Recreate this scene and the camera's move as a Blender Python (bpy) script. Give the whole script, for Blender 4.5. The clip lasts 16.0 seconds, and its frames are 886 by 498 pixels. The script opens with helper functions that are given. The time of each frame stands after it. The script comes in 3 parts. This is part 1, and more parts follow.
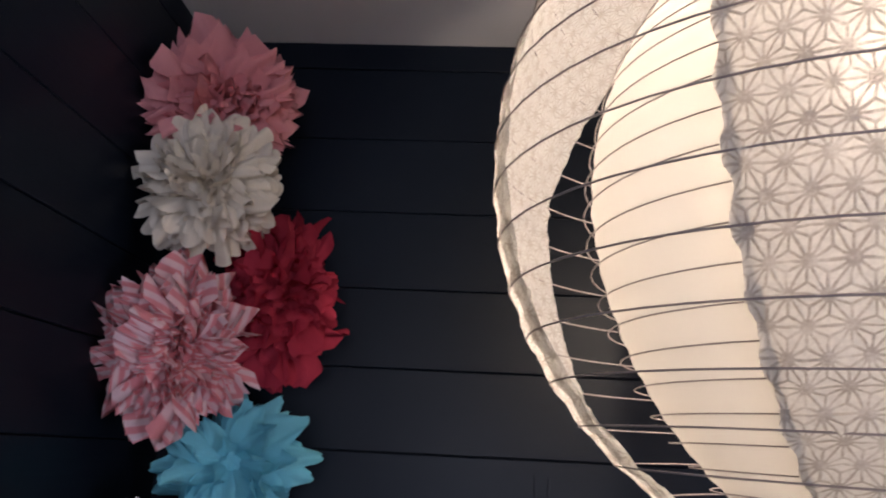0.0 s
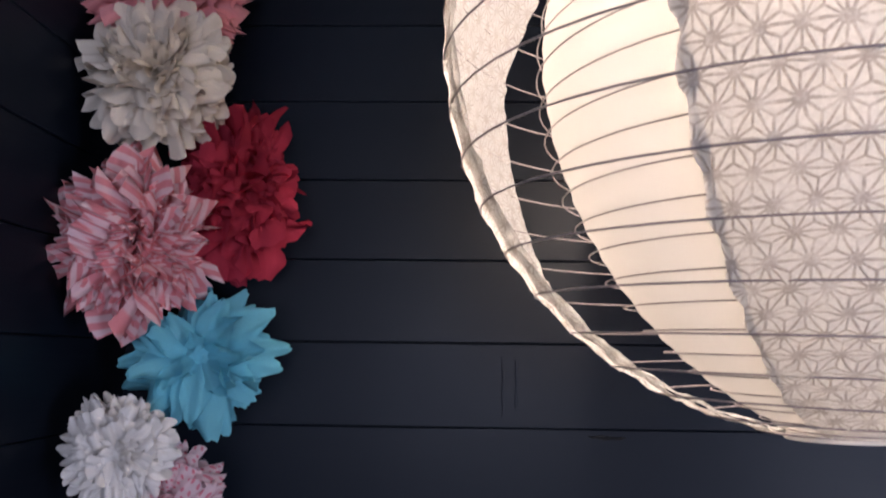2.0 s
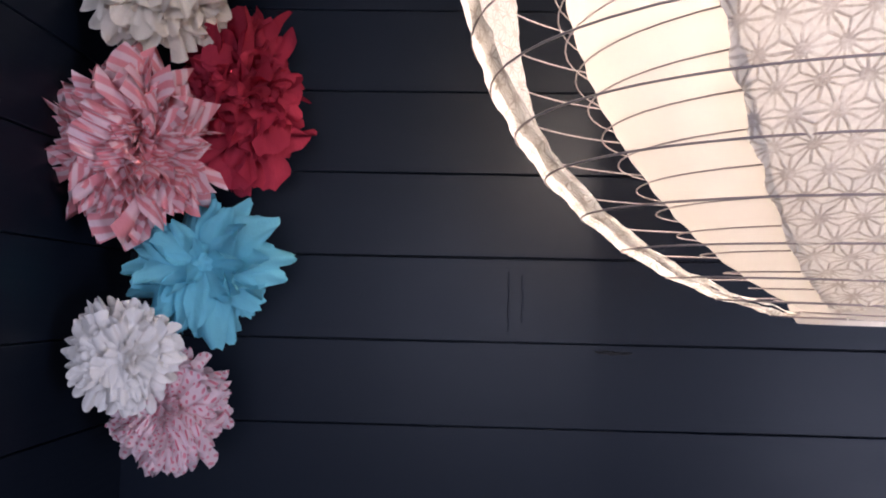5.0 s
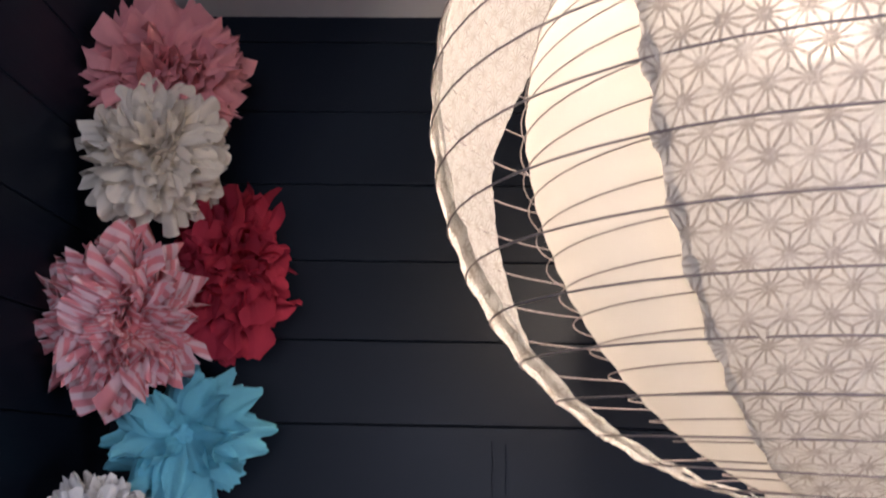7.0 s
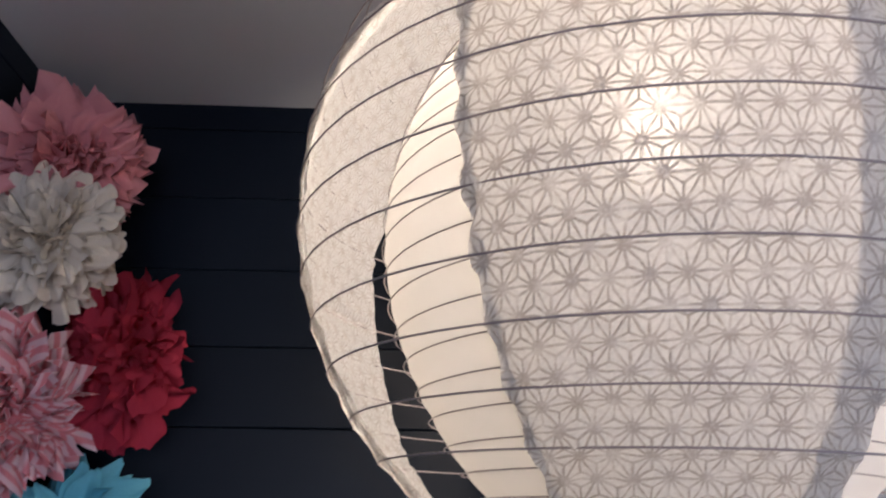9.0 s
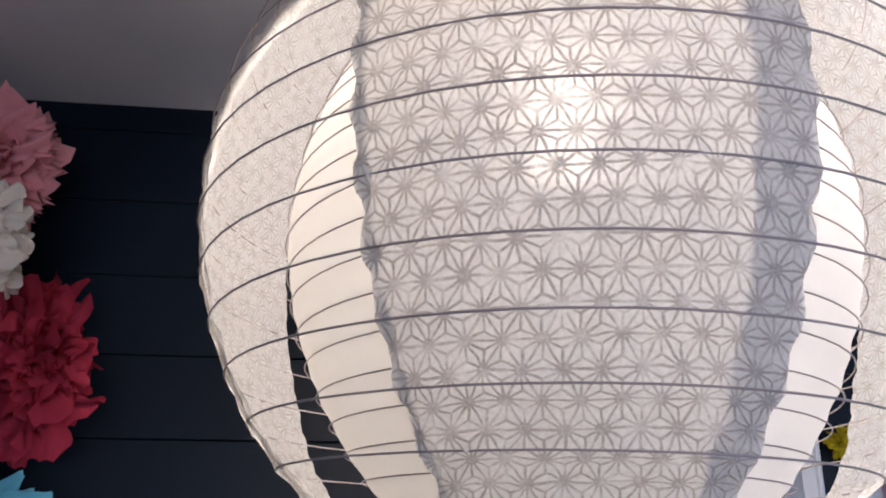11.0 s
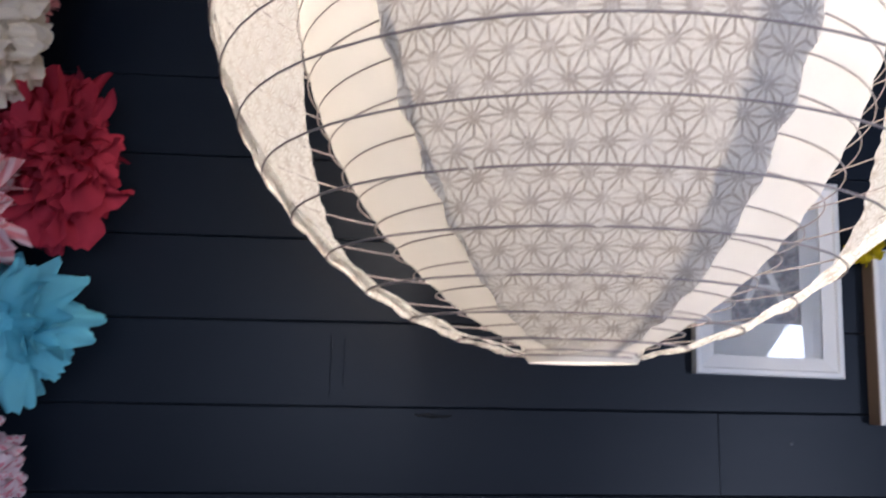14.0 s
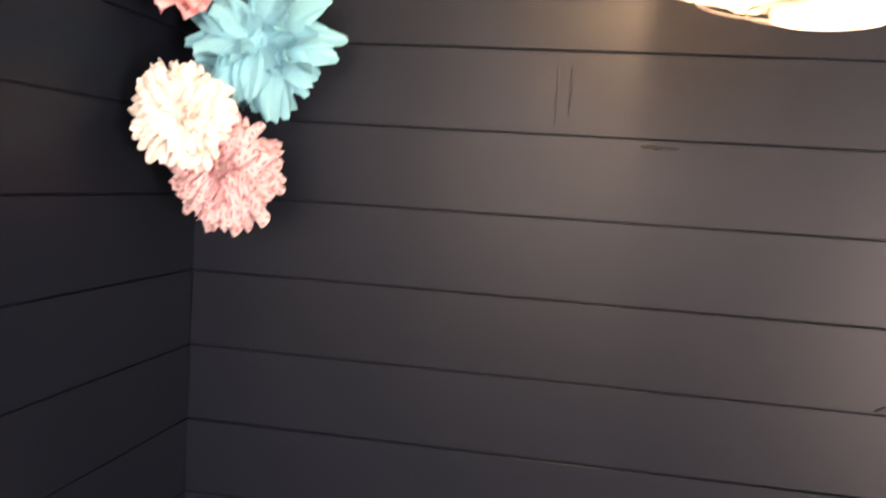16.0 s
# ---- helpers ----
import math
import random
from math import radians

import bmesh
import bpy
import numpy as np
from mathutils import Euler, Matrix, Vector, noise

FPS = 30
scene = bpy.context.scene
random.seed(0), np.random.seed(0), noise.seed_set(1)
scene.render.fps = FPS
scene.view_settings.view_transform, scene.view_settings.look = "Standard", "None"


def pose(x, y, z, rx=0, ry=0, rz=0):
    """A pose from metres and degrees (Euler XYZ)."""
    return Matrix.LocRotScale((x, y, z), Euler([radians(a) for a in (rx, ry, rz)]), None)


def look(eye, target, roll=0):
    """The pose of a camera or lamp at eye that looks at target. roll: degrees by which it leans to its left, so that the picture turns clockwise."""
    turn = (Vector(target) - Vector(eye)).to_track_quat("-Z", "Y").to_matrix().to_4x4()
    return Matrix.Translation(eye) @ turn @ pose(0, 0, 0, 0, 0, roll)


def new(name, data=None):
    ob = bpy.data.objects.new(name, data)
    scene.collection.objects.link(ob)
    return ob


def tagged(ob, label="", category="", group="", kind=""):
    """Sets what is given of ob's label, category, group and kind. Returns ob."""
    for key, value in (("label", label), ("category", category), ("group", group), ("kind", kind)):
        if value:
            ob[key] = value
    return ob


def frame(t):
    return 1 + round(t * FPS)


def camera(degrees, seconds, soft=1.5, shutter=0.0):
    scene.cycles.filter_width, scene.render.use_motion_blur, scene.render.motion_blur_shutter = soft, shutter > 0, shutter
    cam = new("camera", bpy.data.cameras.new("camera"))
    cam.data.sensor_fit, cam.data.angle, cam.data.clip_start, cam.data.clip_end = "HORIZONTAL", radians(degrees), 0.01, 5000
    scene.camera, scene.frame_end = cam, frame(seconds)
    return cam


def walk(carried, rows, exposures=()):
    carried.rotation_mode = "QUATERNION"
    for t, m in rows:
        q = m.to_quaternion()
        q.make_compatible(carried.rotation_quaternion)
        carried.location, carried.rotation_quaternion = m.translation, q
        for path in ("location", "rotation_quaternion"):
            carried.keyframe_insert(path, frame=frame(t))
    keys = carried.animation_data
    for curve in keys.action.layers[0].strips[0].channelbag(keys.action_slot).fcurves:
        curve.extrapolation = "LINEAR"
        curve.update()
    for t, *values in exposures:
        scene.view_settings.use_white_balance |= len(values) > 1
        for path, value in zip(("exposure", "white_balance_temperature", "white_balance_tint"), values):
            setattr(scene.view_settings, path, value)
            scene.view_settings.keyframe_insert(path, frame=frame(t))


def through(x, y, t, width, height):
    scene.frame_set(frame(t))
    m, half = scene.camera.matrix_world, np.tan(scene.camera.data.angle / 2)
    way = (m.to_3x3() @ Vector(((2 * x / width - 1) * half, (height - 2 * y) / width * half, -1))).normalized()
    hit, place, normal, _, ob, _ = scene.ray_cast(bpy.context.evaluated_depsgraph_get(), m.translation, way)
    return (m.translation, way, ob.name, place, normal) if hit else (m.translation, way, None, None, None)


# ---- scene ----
cam = camera(56.2, 16.0, 1.9, 0.5)
PATH = [
    (0, (0.604, -1.531, 1.612), (0.478, 0.407, 2.092), 2.9),
    (0.5, (0.612, -1.532, 1.616), (0.563, 0.412, 2.083), 2.6),
    (1, (0.618, -1.526, 1.609), (0.57, 0.432, 2.014), 1.9),
    (1.5, (0.62, -1.518, 1.6), (0.564, 0.454, 1.93), 1.2),
    (2, (0.626, -1.51, 1.588), (0.563, 0.473, 1.842), 0.7),
    (2.5, (0.629, -1.498, 1.573), (0.548, 0.492, 1.76), 0.4),
    (3, (0.626, -1.493, 1.562), (0.53, 0.5, 1.702), 0.4),
    (3.5, (0.624, -1.48, 1.548), (0.523, 0.514, 1.655), 0.9),
    (3.7, (0.62, -1.482, 1.548), (0.529, 0.515, 1.63), 0.7),
    (6, (0.629, -1.487, 1.523), (0.56, 0.496, 1.778), 1.6),
    (6.5, (0.631, -1.501, 1.54), (0.572, 0.464, 1.906), 0.9),
    (7, (0.636, -1.512, 1.562), (0.581, 0.429, 2.041), 1.1),
    (7.5, (0.642, -1.522, 1.567), (0.618, 0.399, 2.123), 1.6),
    (8, (0.665, -1.533, 1.569), (0.683, 0.377, 2.165), 1.4),
    (8.5, (0.69, -1.545, 1.577), (0.735, 0.36, 2.184), 0.6),
    (9, (0.708, -1.55, 1.583), (0.798, 0.34, 2.229), 0.4),
    (9.2, (0.713, -1.548, 1.586), (0.826, 0.335, 2.252), 0.2),
    (11.3, (0.752, -1.525, 1.575), (0.974, 0.341, 2.262), 0.1),
    (11.5, (0.757, -1.523, 1.579), (0.967, 0.36, 2.221), 0.4),
    (12, (0.761, -1.51, 1.57), (0.978, 0.393, 2.145), 0.3),
    (12.5, (0.758, -1.498, 1.555), (1.003, 0.42, 2.067), 0.4),
    (13, (0.758, -1.499, 1.543), (1.0, 0.434, 1.994), 0.6),
    (13.5, (0.764, -1.502, 1.522), (0.996, 0.443, 1.924), 0.3),
    (14, (0.765, -1.507, 1.496), (0.922, 0.46, 1.826), 1.0),
    (14.5, (0.774, -1.522, 1.467), (0.788, 0.465, 1.697), 2.0),
    (15, (0.784, -1.525, 1.419), (0.65, 0.468, 1.523), 2.6),
    (15.5, (0.77, -1.531, 1.383), (0.531, 0.455, 1.369), 2.9),
    (16, (0.767, -1.517, 1.366), (0.419, 0.446, 1.201), 3.6),
]
EXPOSURES = [
    (0, -0.5, 6500, 16), (1.5, -0.22, 6250, 18), (2.5, -0.16, 6250, 20), (3.0, 0.0, 6250, 21), (3.5, 0.27, 6200, 22), (6.0, 0.0, 6350, 18), (6.5, -0.28, 6550, 17),
    (7.0, -0.24, 6450, 17), (8.5, -0.42, 6150, 15), (9.0, -0.6, 6100, 14), (11.5, -0.56, 5700, 13), (12.5, -0.56, 5850, 12), (13.5, -0.34, 5850, 12),
    (14.5, -0.17, 6000, 11), (15.0, -0.12, 6500, 12), (15.5, 0.92, 6900, 9), (16.0, 2.1, 12200, 26),
]
walk(cam, [(t, look(eye, target, roll)) for t, eye, target, roll in PATH], EXPOSURES)

# ---- world, lamps ----
world = bpy.data.worlds.new("world")
scene.world = world
world.use_nodes = True
wn = world.node_tree
sky = wn.nodes.new("ShaderNodeTexSky")
sky.sky_type, sky.sun_disc = "NISHITA", False
sky.sun_elevation, sky.sun_rotation = radians(35), radians(20)
wn.links.new(sky.outputs[0], wn.nodes["Background"].inputs[0])
wn.nodes["Background"].inputs[1].default_value = 0.1

WINDOW = (2.45, 3.32, 0.12, 1.95)          # x0, x1, z0, z1 in the rear wall
ROOM_X, ROOM_Y, ROOM_Z = 3.6, -3.2, 2.418
FILL_WINDOW = (0.15, 1.25, 0.95, 2.05)          # added in that wall, unseen, to light the pompoms from the front
# Daylight through the glazed door, then a weaker fill lamp in the added window.
for (x0, x1, z0, z1), watts, aim in ((WINDOW, 100.0, (0.9, 0, 1.5)), (FILL_WINDOW, 25.0, (0.1, 0, 1.7))):
    daylight = bpy.data.lights.new("daylight_and_fill", "AREA")
    daylight.shape, daylight.size, daylight.size_y = "RECTANGLE", x1 - x0 - 0.1, z1 - z0 - 0.1
    daylight.energy, daylight.color = watts, (0.73, 0.79, 0.97)
    new("daylight_and_fill", daylight).matrix_world = look(((x0 + x1) / 2, ROOM_Y - 0.12, (z0 + z1) / 2), aim)
BULB_STRENGTH = 348.0


# ---- materials ----
def material(name, colour, rough=0.6, metal=0.0):
    m = bpy.data.materials.new(name)
    m.use_nodes = True
    b = m.node_tree.nodes["Principled BSDF"]
    b.inputs["Base Color"].default_value = (*colour, 1)
    b.inputs["Roughness"].default_value = rough
    b.inputs["Metallic"].default_value = metal
    return m


class Net:
    """Short hand for nodes of one material."""

    def __init__(self, m):
        self.t = m.node_tree
        self.bsdf = self.t.nodes.get("Principled BSDF")
        self.out = self.t.nodes["Material Output"]

    def put(self, a, socket):
        if isinstance(a, (int, float, tuple)):
            socket.default_value = a
        else:
            self.t.links.new(a, socket)

    def math(self, op, a, b=0.0, c=0.0):
        n = self.t.nodes.new("ShaderNodeMath")
        n.operation = op
        for i, l in enumerate((a, b, c)):
            self.put(l, n.inputs[i])
        return n.outputs[0]

    def ramp(self, a, lo, hi):
        n = self.t.nodes.new("ShaderNodeMapRange")
        n.interpolation_type = "SMOOTHSTEP"
        self.put(a, n.inputs[0])
        n.inputs[1].default_value, n.inputs[2].default_value = lo, hi
        return n.outputs[0]

    def noise(self, vec, scale, detail=4.0, rough=0.55):
        n = self.t.nodes.new("ShaderNodeTexNoise")
        n.inputs["Scale"].default_value = scale
        n.inputs["Detail"].default_value = detail
        n.inputs["Roughness"].default_value = rough
        if vec is not None:
            self.t.links.new(vec, n.inputs["Vector"])
        return n.outputs["Fac"]

    def mix(self, f, a, b):
        n = self.t.nodes.new("ShaderNodeMix")
        n.data_type = "RGBA"
        self.put(f, n.inputs[0])
        self.put(a if not isinstance(a, tuple) else (*a, 1), n.inputs[6])
        self.put(b if not isinstance(b, tuple) else (*b, 1), n.inputs[7])
        return n.outputs[2]

    def coord(self, which):
        return self.t.nodes.new("ShaderNodeTexCoord").outputs[which]

    def scaled(self, vec, s, turn=0.0):
        n = self.t.nodes.new("ShaderNodeMapping")
        n.inputs["Scale"].default_value = s
        n.inputs["Rotation"].default_value = (0, 0, turn)
        self.t.links.new(vec, n.inputs["Vector"])
        return n.outputs[0]

    def bump(self, height, strength, distance):
        n = self.t.nodes.new("ShaderNodeBump")
        n.inputs["Strength"].default_value = strength
        n.inputs["Distance"].default_value = distance
        self.t.links.new(height, n.inputs["Height"])
        return n.outputs[0]

    def shader(self, kind, colour, normal=None, rough=None):
        n = self.t.nodes.new("ShaderNodeBsdf" + kind)
        self.put(colour if not isinstance(colour, tuple) else (*colour, 1), n.inputs["Color"])
        if normal is not None:
            self.t.links.new(normal, n.inputs["Normal"])
        if rough is not None:
            n.inputs["Roughness"].default_value = rough
        return n

    def blend(self, f, a, b):
        n = self.t.nodes.new("ShaderNodeMixShader")
        self.put(f, n.inputs[0])
        self.t.links.new(a.outputs[0], n.inputs[1])
        self.t.links.new(b.outputs[0], n.inputs[2])
        return n


def plank_paint():
    m = material("dark_blue_black_eggshell_paint", (0.02, 0.024, 0.03), 0.42)
    n = Net(m)
    geo = n.t.nodes.new("ShaderNodeNewGeometry").outputs["Position"]
    info = n.t.nodes.new("ShaderNodeObjectInfo").outputs["Random"]
    brush = n.noise(n.scaled(geo, (3, 3, 90)), 1.6, 5)
    brush_side = n.noise(n.scaled(geo, (2, 4, 220)), 2.0, 3)
    cloud = n.noise(geo, 2.3, 3)
    fleck = n.ramp(n.noise(geo, 210, 2), 0.74, 0.8)
    base = n.mix(cloud, (0.0048, 0.0078, 0.0142), (0.0068, 0.0104, 0.018))
    base = n.mix(n.math("MULTIPLY", info, 0.35), base, (0.006, 0.0078, 0.012))
    base = n.mix(n.math("MULTIPLY", fleck, 0.12), base, (0.09, 0.09, 0.1))
    n.put(base, n.bsdf.inputs["Base Color"])
    n.put(n.math("ADD", 0.31, n.math("MULTIPLY", brush, 0.14)), n.bsdf.inputs["Roughness"])
    h = n.math("ADD", n.math("MULTIPLY", brush, 0.5), n.math("MULTIPLY", brush_side, 0.35))
    h = n.math("ADD", h, n.math("MULTIPLY", cloud, 0.8))
    n.bsdf.inputs["Specular IOR Level"].default_value = 0.135
    n.put(n.bump(h, 0.2, 0.0016), n.bsdf.inputs["Normal"])
    return m


def plain_paint(name, colour, rough, grain=90.0):
    m = material(name, colour, rough)
    n = Net(m)
    geo = n.t.nodes.new("ShaderNodeNewGeometry").outputs["Position"]
    c = n.noise(geo, 3.0, 4)
    n.put(n.mix(c, tuple(0.93 * k for k in colour), colour), n.bsdf.inputs["Base Color"])
    n.put(n.bump(n.noise(geo, grain, 3), 0.15, 0.001), n.bsdf.inputs["Normal"])
    return m


def hemp_leaf_paper(name, thin_share):
    """White washi with a raised hemp-leaf lattice: stars on a triangular grid of 24 mm."""
    m = material(name, (0.8, 0.8, 0.8))
    n = Net(m)
    uv = n.coord("UV")
    warp = n.t.nodes.new("ShaderNodeTexNoise")
    warp.inputs["Scale"].default_value = 28.0
    n.t.links.new(uv, warp.inputs["Vector"])
    off = n.t.nodes.new("ShaderNodeVectorMath")
    off.operation = "MULTIPLY_ADD"
    n.t.links.new(warp.outputs["Color"], off.inputs[0])
    off.inputs[1].default_value = (0.0085, 0.0085, 0)
    n.t.links.new(uv, off.inputs[2])
    sep = n.t.nodes.new("ShaderNodeSeparateXYZ")
    n.t.links.new(off.outputs[0], sep.inputs[0])
    x, y = n.math("DIVIDE", sep.outputs[0], 0.0243), n.math("DIVIDE", sep.outputs[1], 0.0243)
    v = n.math("MULTIPLY", y, 1.1547)
    u = n.math("SUBTRACT", x, n.math("MULTIPLY", y, 0.57735))
    fu, fv = n.math("FRACT", u), n.math("FRACT", v)
    s = n.math("ADD", fu, fv)
    up = n.math("GREATER_THAN", s, 1.0)
    flip = n.math("SUBTRACT", 1.0, n.math("MULTIPLY", up, 2.0))
    b1 = n.math("ADD", up, n.math("MULTIPLY", flip, fu))
    b2 = n.math("ADD", up, n.math("MULTIPLY", flip, fv))
    b0 = n.math("ABSOLUTE", n.math("SUBTRACT", 1.0, s))
    lo = n.math("MINIMUM", b0, n.math("MINIMUM", b1, b2))
    hi = n.math("MAXIMUM", b0, n.math("MAXIMUM", b1, b2))
    mid = n.math("SUBTRACT", n.math("SUBTRACT", 1.0, lo), hi)
    edge = n.math("MULTIPLY", lo, 0.866)
    spoke = n.math("MULTIPLY", n.math("SUBTRACT", mid, lo), 0.5)
    line = n.math("SUBTRACT", 1.0, n.ramp(n.math("MINIMUM", edge, spoke), 0.014, 0.058))
    disc = n.ramp(hi, 0.745, 0.805)
    lattice = n.math("MAXIMUM", line, disc)
    blotch = n.noise(uv, 45, 4, 0.65)
    fibre = n.noise(uv, 420, 3)
    lattice = n.math("MULTIPLY", lattice, n.math("MULTIPLY", n.ramp(blotch, 0.2, 0.6), n.math("ADD", 0.55, n.math("MULTIPLY", n.ramp(n.noise(uv, 330, 2), 0.3, 0.6), 0.45))))
    height = n.math("ADD", n.math("MULTIPLY", lattice, 1.0), n.math("ADD", n.math("MULTIPLY", blotch, 0.9), n.math("MULTIPLY", fibre, 0.25)))
    hole = n.math("MULTIPLY", n.math("SUBTRACT", 1.0, lattice), n.ramp(n.noise(uv, 230, 2), 0.4, 0.62))
    normal = n.bump(height, 0.9, 0.0018)
    through = n.math("SUBTRACT", thin_share, n.math("MULTIPLY", lattice, 0.08))
    through = n.math("ADD", through, n.math("MULTIPLY", n.math("SUBTRACT", fibre, 0.5), 0.15))
    diff = n.shader("Diffuse", n.mix(hole, n.mix(lattice, (0.8, 0.78, 0.755), (0.66, 0.635, 0.61)), (0.72, 0.7, 0.675)), normal)
    trans = n.shader("Translucent", n.mix(lattice, (0.99, 0.98, 0.95), (0.44, 0.375, 0.31)))
    soft = n.shader("Refraction", n.mix(lattice, (0.95, 0.93, 0.9), (0.25, 0.24, 0.23)), None, 0.55)
    soft.inputs["IOR"].default_value = 1.5
    a = n.blend(through, diff, trans)
    b = n.blend(n.math("MULTIPLY", n.math("SUBTRACT", 1.0, lattice), 0.07), a, soft)
    thin = n.shader("Transparent", (1.0, 0.98, 0.96))
    b = n.blend(n.math("MULTIPLY", hole, 0.05), b, thin)
    n.t.links.new(b.outputs[0], n.out.inputs["Surface"])
    return m


def plain_paper():
    m = material("smooth_white_lantern_paper", (0.85, 0.84, 0.82))
    n = Net(m)
    uv = n.coord("UV")
    f = n.noise(uv, 60, 4)
    normal = n.bump(n.noise(uv, 25, 3), 0.2, 0.001)
    diff = n.shader("Diffuse", (0.72, 0.69, 0.66), normal)
    trans = n.shader("Translucent", n.mix(f, (0.8, 0.755, 0.685), (0.88, 0.845, 0.785)), normal)
    clear = n.shader("Transparent", (1.0, 0.97, 0.93))
    a = n.blend(0.23, diff, trans)
    b = n.blend(0.07, a, clear)
    n.t.links.new(b.outputs[0], n.out.inputs["Surface"])
    return m


def tissue(name, colour, second=None, pattern="", see=0.4):
    """Thin crumpled tissue paper; stripes or dots in the second colour."""
    m = material(name, colour)
    n = Net(m)
    ob = n.coord("Object")
    info = n.t.nodes.new("ShaderNodeObjectInfo").outputs["Random"]
    wr = n.noise(ob, 7, 4, 0.6)
    col = n.mix(wr, tuple(0.9 * k for k in colour), colour)
    if pattern:
        sep = n.t.nodes.new("ShaderNodeSeparateXYZ")
        n.t.links.new(n.scaled(ob, (1, 1, 1), 1.05 if pattern == "stripes" else 0.35), sep.inputs[0])
        if pattern == "stripes":
            w = n.math("FRACT", n.math("ADD", n.math("MULTIPLY", sep.outputs[1], 8.5), info))
            mask = n.ramp(n.math("ABSOLUTE", n.math("SUBTRACT", w, 0.5)), 0.17, 0.33)
        else:
            rows = n.math("MULTIPLY", sep.outputs[1], 10.0)
            shift = n.math("MULTIPLY", n.math("FLOOR", rows), 0.5)
            dx = n.math("SUBTRACT", n.math("FRACT", n.math("ADD", n.math("MULTIPLY", sep.outputs[0], 10.0), shift)), 0.5)
            dy = n.math("SUBTRACT", n.math("FRACT", rows), 0.5)
            d = n.math("SQRT", n.math("ADD", n.math("MULTIPLY", dx, dx), n.math("MULTIPLY", dy, dy)))
            mask = n.math("SUBTRACT", 1.0, n.ramp(d, 0.2, 0.27))
        col = n.mix(mask, col, second)
    col = n.mix(n.math("MULTIPLY", info, 0.3), col, tuple(0.7 * k for k in colour))
    normal = n.bump(n.noise(n.scaled(ob, (1, 0.35, 1)), 9, 3, 0.6), 0.14, 0.03)
    diff = n.shader("Diffuse", col, normal)
    trans = n.shader("Translucent", col, normal)
    a = n.blend(see, diff, trans)
    n.t.links.new(a.outputs[0], n.out.inputs["Surface"])
    return m


PAINT = plank_paint()
GROOVE = material("rough_joint_paint", (0.005, 0.0055, 0.007), 0.8)
CEILING = plain_paint("matt_white_ceiling_paint", (0.62, 0.61, 0.62), 0.9)
PLASTER = plain_paint("dark_plain_wall_paint", (0.05, 0.055, 0.065), 0.7)
BOARDS = plain_paint("oak_floor", (0.25, 0.17, 0.1), 0.5)
PAPER = hemp_leaf_paper("embossed_hemp_leaf_paper", 0.57)
GLUED = hemp_leaf_paper("glued_double_hemp_leaf_paper", 0.34)
PLAIN = plain_paper()
WIRE = material("pale_coated_wire", (0.34, 0.29, 0.28), 0.45)
CORD = material("white_cable", (0.75, 0.75, 0.75), 0.5)
FRAME = plain_paint("white_lacquered_frame", (0.6, 0.6, 0.6), 0.35, 40)
FRAME_SIDE = plain_paint("raw_brown_frame_side", (0.13, 0.09, 0.065), 0.6, 60)
MAT = plain_paint("white_card_mat", (0.66, 0.67, 0.68), 0.85, 300)
GLASS = material("picture_glass", (1, 1, 1), 0.01)
GLASS.node_tree.nodes["Principled BSDF"].inputs["Transmission Weight"].default_value = 1.0
GLASS.node_tree.nodes["Principled BSDF"].inputs["IOR"].default_value = 1.5
MAUVE = plain_paint("mauve_print_ink", (0.38, 0.2, 0.24), 0.8, 200)
LETTER = plain_paint("white_print_paper", (0.78, 0.78, 0.78), 0.85, 300)


def map_print():
    m = material("grey_mottled_map_print", (0.3, 0.3, 0.3), 0.85)
    n = Net(m)
    geo = n.t.nodes.new("ShaderNodeNewGeometry").outputs["Position"]
    a = n.noise(geo, 70, 6, 0.7)
    b = n.noise(geo, 160, 4, 0.7)
    c = n.mix(n.ramp(a, 0.35, 0.62), (0.2, 0.21, 0.24), (0.42, 0.42, 0.45))
    c = n.mix(n.math("MULTIPLY", n.ramp(b, 0.56, 0.66), 0.6), c, (0.5, 0.3, 0.3))
    n.put(c, n.bsdf.inputs["Base Color"])
    return m


MAP = map_print()
BULB = bpy.data.materials.new("lit_frosted_bulb")
BULB.use_nodes = True
BULB.node_tree.nodes.clear()
em = BULB.node_tree.nodes.new("ShaderNodeEmission")
em.inputs[0].default_value = (1.0, 0.845, 0.67, 1)
em.inputs[1].default_value = BULB_STRENGTH
mo = BULB.node_tree.nodes.new("ShaderNodeOutputMaterial")
BULB.node_tree.links.new(em.outputs[0], mo.inputs[0])


# ---- mesh helpers ----
def mesh_of(name, verts, faces, mat, smooth=False, uvs=None):
    me = bpy.data.meshes.new(name)
    me.from_pydata([tuple(v) for v in verts], [], faces)
    me.materials.append(mat)
    if smooth:
        me.polygons.foreach_set("use_smooth", [True] * len(me.polygons))
    if uvs is not None:
        layer = me.uv_layers.new(name="UVMap")
        for loop in me.loops:
            layer.data[loop.index].uv = uvs[loop.vertex_index]
    me.update()
    return me


def part(name, me, parent=None, label="", m=None):
    ob = new(name, me)
    ob.parent = parent
    if m is not None:
        ob.matrix_basis = m
    if label:
        tagged(ob, label)
    return ob


def from_bm(name, bm, mat, smooth=False):
    me = bpy.data.meshes.new(name)
    bm.to_mesh(me)
    bm.free()
    me.materials.append(mat)
    if smooth:
        me.polygons.foreach_set("use_smooth", [True] * len(me.polygons))
    return me


